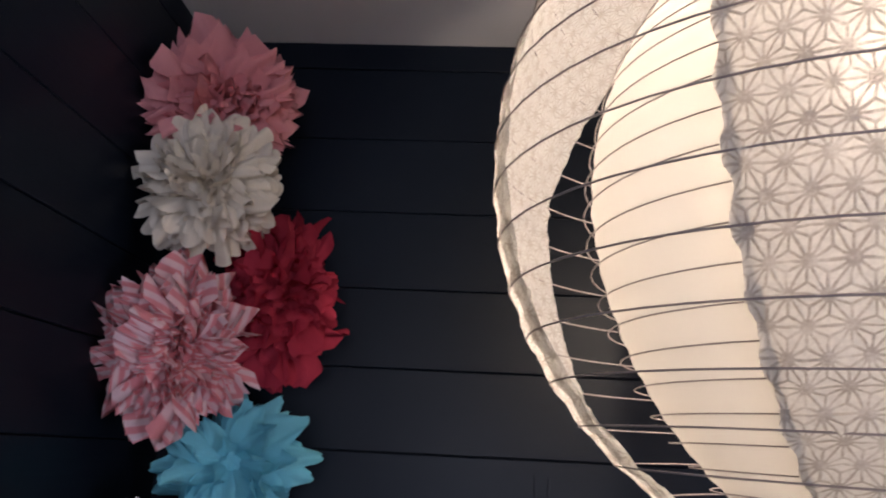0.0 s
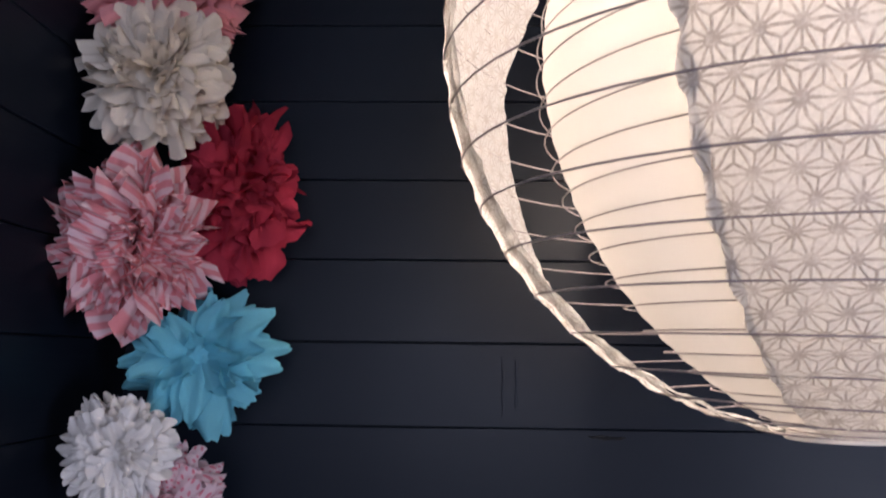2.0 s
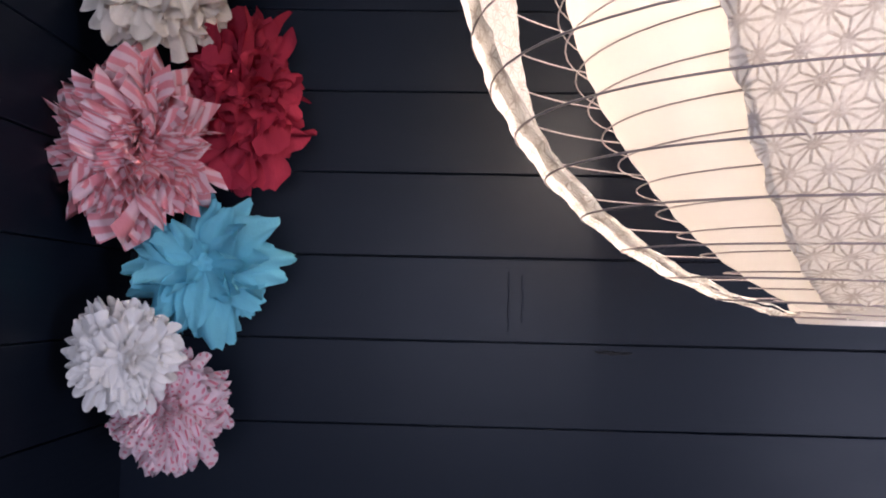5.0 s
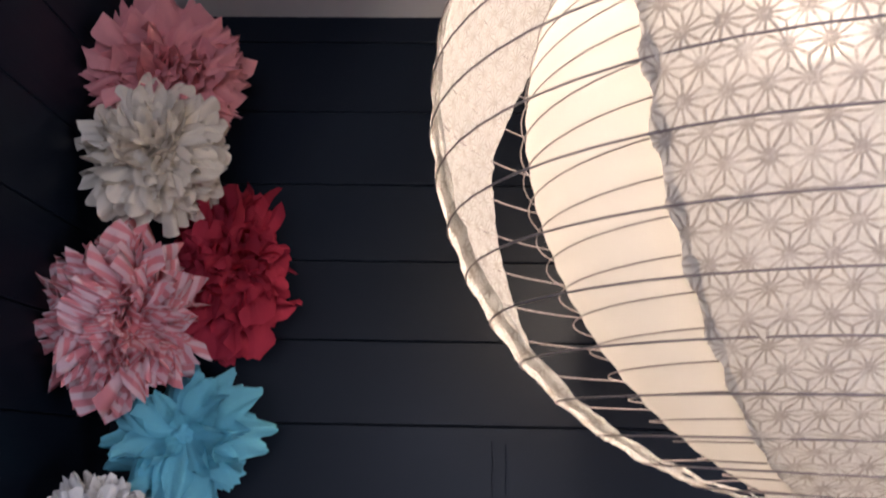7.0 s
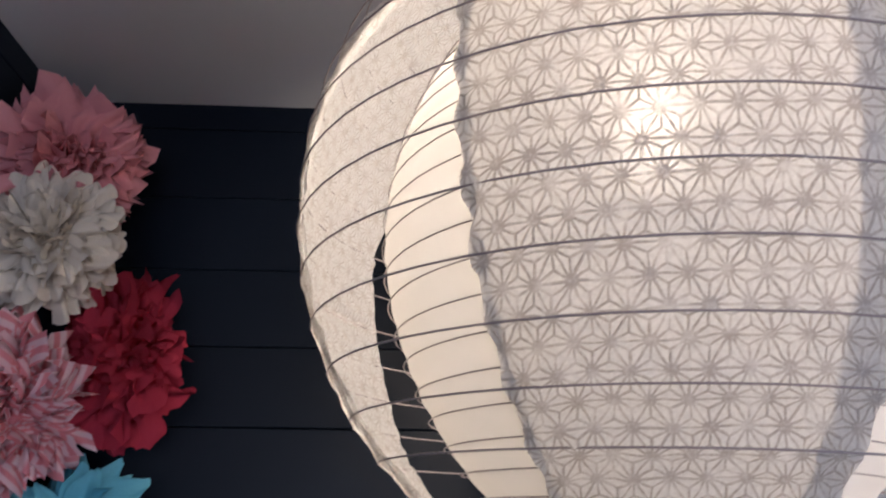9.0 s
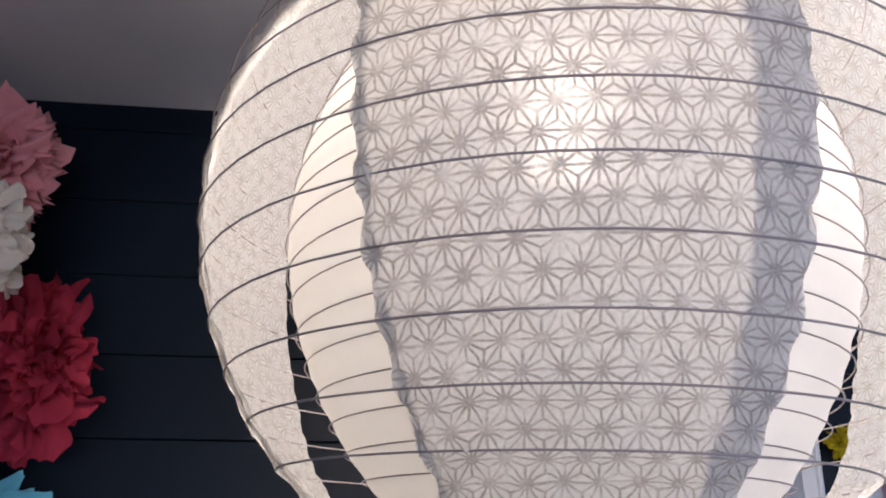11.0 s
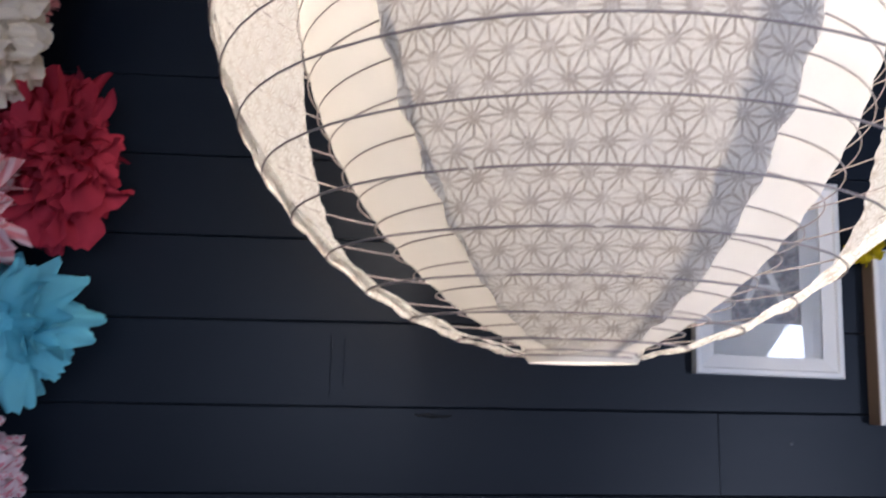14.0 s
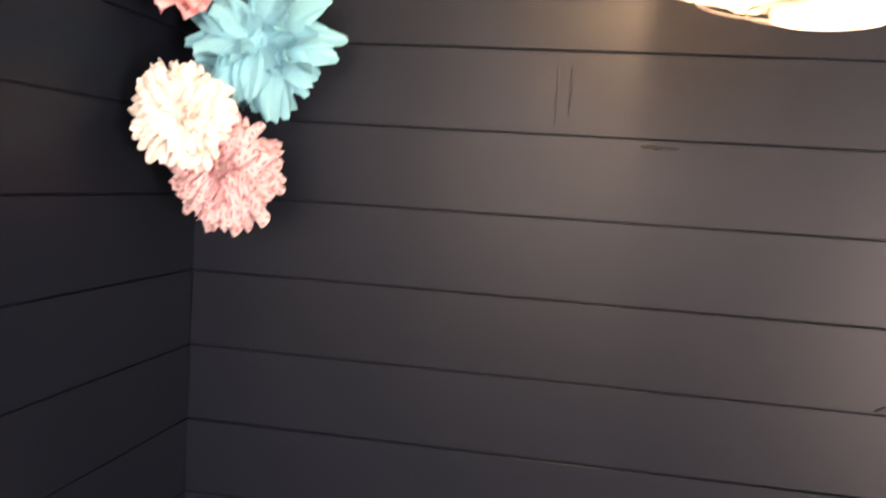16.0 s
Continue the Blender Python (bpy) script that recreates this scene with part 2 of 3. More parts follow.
def box(name, lo, hi, mat, bevel=0.0, segments=1):
    bm = bmesh.new()
    bmesh.ops.create_cube(bm, size=1)
    for v in bm.verts:
        v.co = Vector([lo[i] + (v.co[i] + 0.5) * (hi[i] - lo[i]) for i in range(3)])
    if bevel:
        bmesh.ops.bevel(bm, geom=bm.edges[:], offset=bevel, segments=segments, affect="EDGES")
    return from_bm(name, bm, mat)


def tube(name, pts, radius, mat, sides=6, closed=False):
    """A wire along the points."""
    pts = [Vector(p) for p in pts]
    verts, faces, n = [], [], len(pts)
    for i, p in enumerate(pts):
        a = pts[(i - 1) % n] if closed or i else pts[0]
        b = pts[(i + 1) % n] if closed or i < n - 1 else pts[-1]
        t = (b - a).normalized()
        s = t.cross(Vector((0, 0, 1)))
        s = s.normalized() if s.length > 1e-4 else Vector((1, 0, 0))
        w = s.cross(t)
        for k in range(sides):
            c = 2 * math.pi * k / sides
            verts.append(p + radius * (math.cos(c) * s + math.sin(c) * w))
    for i in range(n if closed else n - 1):
        j = (i + 1) % n
        for k in range(sides):
            l = (k + 1) % sides
            faces.append((i * sides + k, i * sides + l, j * sides + l, j * sides + k))
    return mesh_of(name, verts, faces, mat, True)


def lathe(name, profile, mat, steps=32, smooth=True):
    """A body turned round the z axis from (radius, height) pairs."""
    verts, faces = [], []
    for r, z in profile:
        for k in range(steps):
            a = 2 * math.pi * k / steps
            verts.append((r * math.cos(a), r * math.sin(a), z))
    for i in range(len(profile) - 1):
        for k in range(steps):
            l = (k + 1) % steps
            faces.append((i * steps + k, i * steps + l, (i + 1) * steps + l, (i + 1) * steps + k))
    return mesh_of(name, verts, faces, mat, smooth)


def structure(name, me, label, category):
    return tagged(new(name, me), label, category, kind="structure")


# ---- the room ----
structure("floor", box("floor", (-0.2, ROOM_Y - 0.2, -0.1), (ROOM_X + 0.2, 0.2, 0.0), BOARDS), "plain oak boarded floor of the room", "floor")
structure("ceiling", box("ceiling", (-0.2, ROOM_Y - 0.2, ROOM_Z), (ROOM_X + 0.2, 0.2, ROOM_Z + 0.1), CEILING), "matt white painted ceiling above dark plank walls", "ceiling")
wall_north = structure("wall_north", box("wall_north", (-0.2, 0.013, 0.0), (ROOM_X + 0.2, 0.15, ROOM_Z), GROOVE),
                       "dark blue-black wall of painted horizontal wooden planks", "wall")
wall_west = structure("wall_west", box("wall_west", (-0.15, ROOM_Y, 0.0), (-0.013, 0.012, ROOM_Z), GROOVE),
                      "dark blue-black side wall of painted horizontal planks", "wall")
structure("wall_east", box("wall_east", (ROOM_X, ROOM_Y, 0.0), (ROOM_X + 0.15, 0.012, ROOM_Z), PLASTER), "plain dark painted side wall", "wall")


def wall_with_window():
    x0, x1, z0, z1 = WINDOW
    a0, a1, b0, b1 = FILL_WINDOW
    bm = bmesh.new()
    for lo, hi in (((-0.15, 0.0), (a0, ROOM_Z)), ((a0, 0.0), (a1, b0)), ((a0, b1), (a1, ROOM_Z)), ((a1, 0.0), (x0, ROOM_Z)),
                   ((x1, 0.0), (ROOM_X + 0.15, ROOM_Z)), ((x0, 0.0), (x1, z0)), ((x0, z1), (x1, ROOM_Z))):
        made = bmesh.ops.create_cube(bm, size=1)["verts"]
        for v in made:
            v.co = Vector((lo[0] + (v.co.x + 0.5) * (hi[0] - lo[0]), ROOM_Y - 0.15 + (v.co.y + 0.5) * 0.15, lo[1] + (v.co.z + 0.5) * (hi[1] - lo[1])))
    return from_bm("wall_south", bm, PLASTER)


structure("wall_south", wall_with_window(), "plain dark painted wall with door opening and added window opening", "wall")
window_1 = tagged(new("window_1"), "white glazed garden door letting in cool daylight", "window", kind="structure")
# This window is made up to hold the frontal fill lamp.
fill_window = tagged(new("fill_window"), "unseen white window added to light the pompoms", "window", kind="structure")
for win, (wx0, wx1, wz0, wz1) in ((window_1, WINDOW), (fill_window, FILL_WINDOW)):
    WW, WH = wx1 - wx0, wz1 - wz0
    for lo, hi in (((0, 0), (0.05, WH)), ((WW - 0.05, 0), (WW, WH)), ((0.05, 0), (WW - 0.05, 0.05)), ((0.05, WH - 0.04), (WW - 0.05, WH))):
        part("window_frame", box("window_frame", (wx0 + lo[0], ROOM_Y - 0.09, wz0 + lo[1]), (wx0 + hi[0], ROOM_Y - 0.03, wz0 + hi[1]), FRAME, 0.004), win)


def drape():
    """A gathered curtain, tied back to one side."""
    verts, faces, n, m = [], [], 30, 40
    for i in range(n + 1):
        v = i / n
        z = WINDOW[3] + 0.06 - v * 1.86
        w = 0.84 - 0.7 * min(1, v / 0.5) + 0.1 * max(0, v - 0.5)
        for j in range(m + 1):
            u = j / m
            verts.append((WINDOW[0] - 0.06 + u * w, ROOM_Y + 0.05 + 0.018 * math.sin(u * 46 + 0.6 * math.sin(v * 5)), z))
    for i in range(n):
        for j in range(m):
            a = i * (m + 1) + j
            faces.append((a, a + 1, a + m + 2, a + m + 1))
    return mesh_of("curtain", verts, faces, PLASTER, True)


curtain = tagged(new("curtain", drape()), "dark gathered curtain tied back beside the glazed door", "curtain")
curtain.modifiers.new("thickness", "SOLIDIFY").thickness = 0.002

# ---- paper lantern ----
LX, LY, LZ, LR, LH = 0.960, -0.748, 1.891, 0.361, 0.3717     # axis, centre height, half width, half height
IX, IY, IZ, IR, IH = -0.012, -0.046, -0.046, 0.262, 0.326    # the inner lantern, from the outer one's centre
TURN_STEP, RIB_AT = 7.45, 68.9                                # degrees of meridian between turns; a turn's angle at azimuth -13
rng = random.Random(5)
lantern = tagged(new("paper_lantern"), "large lit white paper lantern with embossed panels and bare wire ribs", "lantern")
lantern.location = (LX, LY, LZ)


def on_outer(az, phi, inset=0.0):
    a, p = radians(az), radians(phi)
    r = (LR - inset) * math.sin(p)
    hang = max(0.0, math.cos(p)) ** 1.5          # the lower end hangs a little forward
    return Vector((r * math.sin(a) - 0.008 * hang, -r * math.cos(a) - 0.018 * hang, -(LH - inset) * math.cos(p)))


def on_inner(az, phi, inset=0.0):
    a, p = radians(az), radians(phi)
    r = IR * max(0.0, 1 - abs(math.cos(p)) ** 1.9) ** 0.58 - inset
    return Vector((IX + r * math.sin(a), IY - r * math.cos(a), IZ - IH * math.cos(p)))


def rib_phi(turn, az):
    return RIB_AT + TURN_STEP * (turn - (az + 13.0) / 360.0)


def paper_panel(name, az0, az1, seed, inset, u_shift, back=0, mat=PAPER):
    """A gore of embossed paper glued inside the ribs, sagging between them, with ragged edges."""
    r = random.Random(seed)
    na, per = max(3, round((az1 - az0) / 2)), 6
    first, last = -8, 13
    verts, uvs, faces, rows = [], [], [], []
    mid = (az0 + az1) / 2
    for i in range((last - first) * per + 1):
        k, f = first + i // per, (i % per) / per
        sag = math.sin(math.pi * f) ** 2
        j0, j1 = [0.35 * noise.noise((seed * 7.1 + e * 31, i * 0.55, 0.0)) + 0.2 * r.uniform(-1, 1) for e in (0, 1)]
        row = []
        for j in range(na + 1):
            s = j / na
            lo, hi = az0 + 0.7 * sag + j0, az1 - 0.7 * sag + j1
            low = max(0.0, 66 - rib_phi(k + f, az0)) * 0.32 - max(0.0, rib_phi(k + f, az0) - 94) * 0.37
            lo, hi = lo + (low if back < 0 else 0), hi - (low if back > 0 else 0)
            az = lo + s * (hi - lo)
            phi = rib_phi(k + f, az)
            if phi < 8.3 or phi > 171.7:
                phi = min(max(phi, 8.3), 171.7)
            p = on_outer(az, phi, inset + 0.0012 + 0.0026 * sag * (1 - 0.35 * abs(2 * s - 1)) +
                         0.0028 * noise.noise((az * 0.35, phi * 0.45, seed * 3.3)) + 0.0015 * noise.noise((az * 1.1, phi * 1.3, seed)))
            row.append(len(verts))
            verts.append(p)
            uvs.append((radians(az - mid) * LR * math.sin(radians(phi)) + u_shift, radians(phi) * 0.366))
        rows.append(row)
    for a, b in zip(rows, rows[1:]):
        for j in range(na):
            faces.append((a[j], a[j + 1], b[j + 1], b[j]))
    return mesh_of(name, verts, faces, mat, True, uvs)


for q in range(4):
    c = (-12.7, 73.8, 167.0, 256.7)[q]
    panel = part("paper_panel", paper_panel("paper_panel", c - (25.2, 25.2, 25.2, 22.6)[q], c + 25.2, 11 + q, 0.0, 0.0, (0, 1, 0, -1)[q]), lantern, "white embossed hemp-leaf patterned paper")
    if q in (0, 2):
        part("hem_strip", paper_panel("hem_strip", c - 25.0, c - 22.9, 51 + q, 0.0028, 0.004, 0, GLUED), panel)
    if q != 1:
        part("overlap_strip", paper_panel("overlap_strip", c + 17.2, c + 25.0, 31 + q, 0.0035, 0.009, 0, GLUED), panel)


def helix(place, step, at, lo, hi, inset, per=60):
    pts, a = [], 0
    n = int((hi - lo) / step * per)
    for i in range(n + 1):
        phi = lo + (hi - lo) * i / n
        az = -13.0 - 360.0 * (phi - at) / step
        wob = 0.0012 * noise.noise((az * 0.006, phi * 0.2, 2.0))
        pts.append(place(az, phi, inset + wob))
    return pts


part("outer_rib_spiral", tube("outer_rib_spiral", helix(on_outer, TURN_STEP, RIB_AT, 8.2, 171.8, 0.0), 0.0009, WIRE, 6), lantern, "pale wire spiral")
INNER_STEP = 4.92


def inner_panel(az0, az1):
    verts, uvs, faces, rows = [], [], [], []
    na, n = 44, 190
    for i in range(n + 1):
        phi = 10.4 + (169.6 - 10.4) * i / n
        f = ((phi - 3.0) / INNER_STEP) % 1.0
        sag = math.sin(math.pi * f) ** 2
        edge = 0.9 * noise.noise((3.0, phi * 0.4, 0.0)) + 0.5 * sag
        row = []
        for j in range(na + 1):
            s = j / na
            az = az0 + edge + s * (az1 - az0 - 2 * edge)
            p = on_inner(az, phi, 0.0013 + 0.0012 * sag + 0.0012 * noise.noise((az * 0.2, phi * 0.3, 8.0)))
            row.append(len(verts))
            verts.append(p)
            uvs.append((radians(az) * IR, radians(phi) * IR))
        rows.append(row)
    for a, b in zip(rows, rows[1:]):
        for j in range(na):
            faces.append((a[j], a[j + 1], b[j + 1], b[j]))
    return mesh_of("inner_panel", verts, faces, PLAIN, True, uvs)


part("inner_panel", inner_panel(-86.0, 51.0), lantern, "smooth plain white paper")
part("inner_rib_spiral", tube("inner_rib_spiral", helix(on_inner, INNER_STEP, 67.68, 10.2, 169.8, -0.0005), 0.00065, WIRE, 6), lantern)
RING_Z = -LH * math.cos(radians(8.2))
ring_prof = [(0.0565, 0.008), (0.0545, 0.003), (0.0515, -0.004), (0.0485, -0.0085)]
part("bottom_ring", lathe("bottom_ring", ring_prof, PLAIN, 48), lantern, "", pose(-0.008, -0.018, RING_Z + 0.005))
part("top_ring", lathe("top_ring", ring_prof, PLAIN, 48), lantern, "", pose(0, 0, -RING_Z, 180))
BX, BY, BZ = -0.017, -0.091, 0.046
bulb_prof = [(0.0001, -0.034), (0.012, -0.0325), (0.022, -0.027), (0.029, -0.017), (0.031, -0.004), (0.028, 0.011), (0.021, 0.026), (0.015, 0.04), (0.0135, 0.05)]
part("bulb", lathe("bulb", bulb_prof, BULB, 24), lantern, "warm lit frosted bulb", pose(BX, BY, BZ))
part("lamp_holder", lathe("lamp_holder", [(0.0155, 0.05), (0.02, 0.052), (0.02, 0.085), (0.016, 0.09), (0.006, 0.1), (0.004, 0.102)], CORD, 20), lantern, "", pose(BX, BY, BZ))
part("cord", tube("cord", [(BX, BY, BZ + 0.1), (BX * 0.8, BY * 0.7, BZ + 0.2), (0, -0.01, -RING_Z), (0, 0, ROOM_Z - LZ)], 0.003, CORD, 8), lantern)
part("ceiling_rose", lathe("ceiling_rose", [(0.0, -0.03), (0.02, -0.028), (0.045, -0.008), (0.048, -0.001)], CORD, 24), lantern, "", pose(0, 0, ROOM_Z - LZ))


# ---- tissue pompoms ----
def petal(kind, seed, mat, width):
    """A folded slip of tissue of unit length along +y, creased at its root, its tips cut round or pointed."""
    r = random.Random(seed)
    lobes = {"points": r.choice((3, 4, 5, 5)), "ruffle": r.choice((2, 3, 3)), "oval": 1, "round": r.choice((2, 3, 3))}[kind]
    step = 4 if kind == "points" else 8 if kind == "oval" else 6
    nu, nv = lobes * step, 8
    cup, bend, tw = r.uniform(0.05, 0.5), r.uniform(-0.5, 0.1), r.uniform(-0.45, 0.45)
    crease = {"points": 0.2, "ruffle": 0.3, "oval": 0.1, "round": 0.2}[kind] * r.uniform(0.7, 1.3)
    curl = r.uniform(-0.35, 0.35) if kind == "ruffle" else r.uniform(-0.22, 0.12)
    skew, phase = r.uniform(-0.14, 0.14), r.uniform(0, 6)
    depth = [r.uniform(0.8, 1.05) for _ in range(lobes)]
    verts, faces = [], []
    for i in range(nv + 1):
        v = i / nv
        for j in range(nu + 1):
            u = 2 * j / nu - 1
            lobe = min(lobes - 1, j // step)
            f = 2 * (j / step - lobe) - 1
            if kind == "points":
                tip = depth[lobe] - 0.235 * abs(f - 0.3 * skew) ** 0.85
            elif kind == "oval":
                tip = 1 - 0.17 * abs(u) ** 2.4 - 0.02 * math.cos(7 * u + phase)
            else:
                tip = depth[lobe] - (0.16 if kind == "round" else 0.2) * f * f - (0.07 * max(0, 1 - 4 * abs(f + skew)) if kind == "ruffle" else 0.0)
            if kind == "oval":
                w = 0.05 + 1.0 * math.sin(math.pi * (0.03 + 0.76 * v)) ** 1.5
            else:
                w = 0.1 + 0.9 * min(1, v * 1.25) ** 0.85
            y = v * (1 + (tip - 1) * v ** 1.4)
            x = u * w * width / 2
            fold = crease * width / lobes * math.cos(math.pi * f) * min(1, 2.2 * v) * (1 - 0.35 * v)
            wave = 0.05 * math.sin(4 * u + phase) * v + 0.07 * noise.noise((2.2 * u + seed, 2.5 * v, 1.7)) * v
            z = cup * width * u * u * v * 0.8 + bend * v * v + tw * x * v + fold + wave + curl * v ** 5 * (1 if kind != "ruffle" else math.cos(3 * u + phase))
            verts.append((x + skew * v * v * 0.5 + 0.025 * noise.noise((3 * u, 3 * v, seed)) * v, y, z))
    for i in range(nv):
        for j in range(nu):
            k = i * (nu + 1) + j
            faces.append((k, k + 1, k + nu + 2, k + nu + 1))
    return mesh_of("petal", verts, faces, mat, True)


def pompom(label, place, radii, axis, kind, mat, width, seed, spread=0.33, inner=0.55, toss=0.3, rings=None, core=0.46, bunch=(), gap=()):
    """Petals in rings round the axis; a bunch (way, reach, count, wide, long) is a sheaf of broad petals fallen to one side."""
    r = random.Random(seed)
    top = tagged(new("tissue_pompom"), label, "pompom", "tissue pompoms in the corner")
    top.location = place
    shapes = [petal(kind, seed * 20 + k, mat, width) for k in range(14)]
    axis = Vector(axis).normalized()
    side = axis.orthogonal().normalized()
    other = axis.cross(side)

    def stand(d, wide, long, tilt):
        length = long / math.sqrt(sum((d[i] / radii[i]) ** 2 for i in range(3)))
        x = axis.cross(d).normalized()
        z = x.cross(d).normalized()
        if z.dot(axis) < 0:
            x, z = -x, -z
        roll = r.gauss(0, tilt)
        x, z = x * math.cos(roll) + z * math.sin(roll), z * math.cos(roll) - x * math.sin(roll)
        m = Matrix((x, d, z)).transposed().to_4x4() @ Matrix.Diagonal((length * wide, length, length, 1))
        part("petal", shapes[r.randrange(14)], top, "", m)

    if rings is None:
        rings = [(9 + 14.5 * k, 0, inner + (1 - inner) * min(1, (9 + 14.5 * k) / 55)) for k in range(10)]
    for theta, count, long in rings:
        n = count or max(4, round(2 * math.pi * math.sin(radians(theta)) / spread))
        turn = r.uniform(0, 2 * math.pi)
        for k in range(n):
            a = turn + 2 * math.pi * (k + r.uniform(-0.34, 0.34)) / n
            th = radians(theta + r.uniform(-10, 10))
            d = math.cos(th) * axis + math.sin(th) * (math.cos(a) * side + math.sin(a) * other)
            if any(d.dot(Vector(b[0]).normalized()) > math.cos(radians(b[1])) for b in bunch) and r.random() < 0.93:
                continue
            if any(d.dot(Vector(g).normalized()) > 0.86 for g in gap) and r.random() < 0.85:
                continue
            stand(d, r.uniform(0.85, 1.2), long * r.uniform(0.78, 1.07), toss)
    for way, reach, count, wide, long in bunch:
        way = Vector(way).normalized()
        for k in range(count):
            d = (way + Vector((r.uniform(-1, 1), r.uniform(-1, 1), r.uniform(-1, 1))) * math.tan(radians(reach)) * 0.75).normalized()
            stand(d, wide * r.uniform(0.85, 1.15), long * r.uniform(0.8, 1.05), 0.25)
    # Lumpy body added to bounce light, so gaps between petals stay bright.
    bm = bmesh.new()
    bmesh.ops.create_icosphere(bm, subdivisions=4, radius=1.0)
    for v in bm.verts:
        k = core * (1 + 0.35 * noise.noise(v.co * 2.7 + Vector((seed, 0, 0))) + 0.13 * noise.noise(v.co * 7))
        v.co = Vector([v.co[i] * radii[i] * k for i in range(3)])
    part("core", from_bm("core", bm, mat, True), top)
    return top


PINK = tissue("salmon_pink_tissue", (0.92, 0.41, 0.43), see=0.3)
CREAM = tissue("cream_white_tissue", (0.93, 0.84, 0.72), see=0.22)
STRIPE = tissue("pink_and_white_striped_tissue", (0.87, 0.33, 0.36), (0.9, 0.66, 0.69), "stripes", see=0.3)
RED = tissue("raspberry_red_tissue", (0.6, 0.06, 0.105))
CYAN = tissue("turquoise_blue_tissue", (0.25, 0.71, 0.84))
WHITE = tissue("white_tissue", (0.92, 0.88, 0.84), see=0.2)
DOTS = tissue("pale_pink_dotted_tissue", (0.95, 0.76, 0.8), (0.8, 0.24, 0.32), "dots", see=0.42)
YELLOW = tissue("yellow_tissue", (0.62, 0.5, 0.02))

pompom("salmon pink tissue paper pompom with pointed petals under the ceiling", (0.118, -0.19, 2.183), (0.136, 0.14, 0.146), (0.35, -0.8, 0.25), "points", PINK, 0.76, 1, 0.34, 0.86, 0.75, core=0.4, bunch=[((-0.35, -0.75, 0.55), 32, 9, 1.7, 0.98), ((0.1, -0.2, 1), 22, 6, 1.3, 1.08)])
pompom("cream white tissue paper pompom with rounded petals", (0.131, -0.26, 2.022), (0.112, 0.11, 0.124), (0.1, -0.9, 0.4), "round", CREAM, 0.64, 2, 0.3, 0.82, 0.5, bunch=[((-0.7, -0.7, 0.1), 26, 8, 1.1, 0.98), ((0.3, -0.9, 0.2), 24, 7, 1.1, 0.88)])
pompom("raspberry red tissue paper pompom with ruffled petals against the planks", (0.238, -0.14, 1.861), (0.094, 0.12, 0.158), (0.5, -0.8, 0.2), "ruffle", RED, 0.8, 13, 0.34, 0.84, 0.85, core=0.42, bunch=[((0.4, -0.9, 0.1), 26, 8, 1.1, 0.92), ((-0.1, -0.9, -0.4), 20, 6, 0.9, 0.9)])
pompom("pink and white striped tissue paper pompom with jagged petals", (0.112, -0.265, 1.756), (0.126, 0.12, 0.146), (1.0, -0.3, -0.1), "points", STRIPE, 0.7, 4, 0.29, 0.9, 0.7, core=0.36, bunch=[((-1, -0.4, 0.5), 34, 7, 1.5, 1.08), ((-0.8, -0.75, -0.1), 30, 6, 1.4, 0.9), ((-0.5, -0.9, -0.35), 16, 4, 1.2, 0.8)], gap=[(-0.25, -0.5, 0.85)])
pompom("turquoise tissue paper pompom with wide open petals", (0.188, -0.16, 1.586), (0.128, 0.125, 0.126), (0.2, -1, 0.05), "oval", CYAN, 0.42, 25, toss=0.55, rings=[(30, 3, 0.6), (46, 6, 0.8), (60, 9, 0.92), (72, 13, 1.0), (84, 17, 1.0), (96, 18, 1.0), (110, 17, 1.0), (124, 12, 1.0), (138, 9, 0.95)], core=0.2, gap=[(-0.45, -0.3, 0.8), (0.4, -0.2, 0.85)])
pompom("small white tissue paper pompom with dense petals", (0.12, -0.295, 1.444), (0.081, 0.08, 0.082), (0.2, -1, -0.15), "round", WHITE, 0.6, 6, 0.27, 0.9, 0.6, bunch=[((-0.5, -0.3, 0.9), 12, 3, 0.7, 1.22), ((0.4, -0.5, -0.8), 22, 6, 1.0, 1.12)])
pompom("small pale pink dotted tissue paper pompom hanging lowest", (0.158, -0.215, 1.356), (0.094, 0.095, 0.102), (0.25, -1, 0.15), "round", DOTS, 0.52, 7, 0.23, 0.92, 0.85)


# ---- pictures on the wall ----
def rail(name, length, width, depth, mat):
    """A mitred frame side along +x from the outer corner, its inner edge towards +z, its face towards -y."""
    prof = [(0.0, 0.0), (0.0, -depth), (0.004, -depth - 0.002), (width * 0.28, -depth - 0.002), (width * 0.36, -depth + 0.002),
            (width * 0.86, -depth + 0.007), (width, -depth + 0.008), (width, 0.0)]
    verts, n = [], len(prof)
    for x in (0, 1):
        for w, d in prof:
            verts.append((w if x == 0 else length - w, d, w))
    faces = [(i, (i + 1) % n, n + (i + 1) % n, n + i) for i in range(n)] + [tuple(range(n - 1, -1, -1)), tuple(range(n, 2 * n))]
    return mesh_of(name, verts, faces, mat)


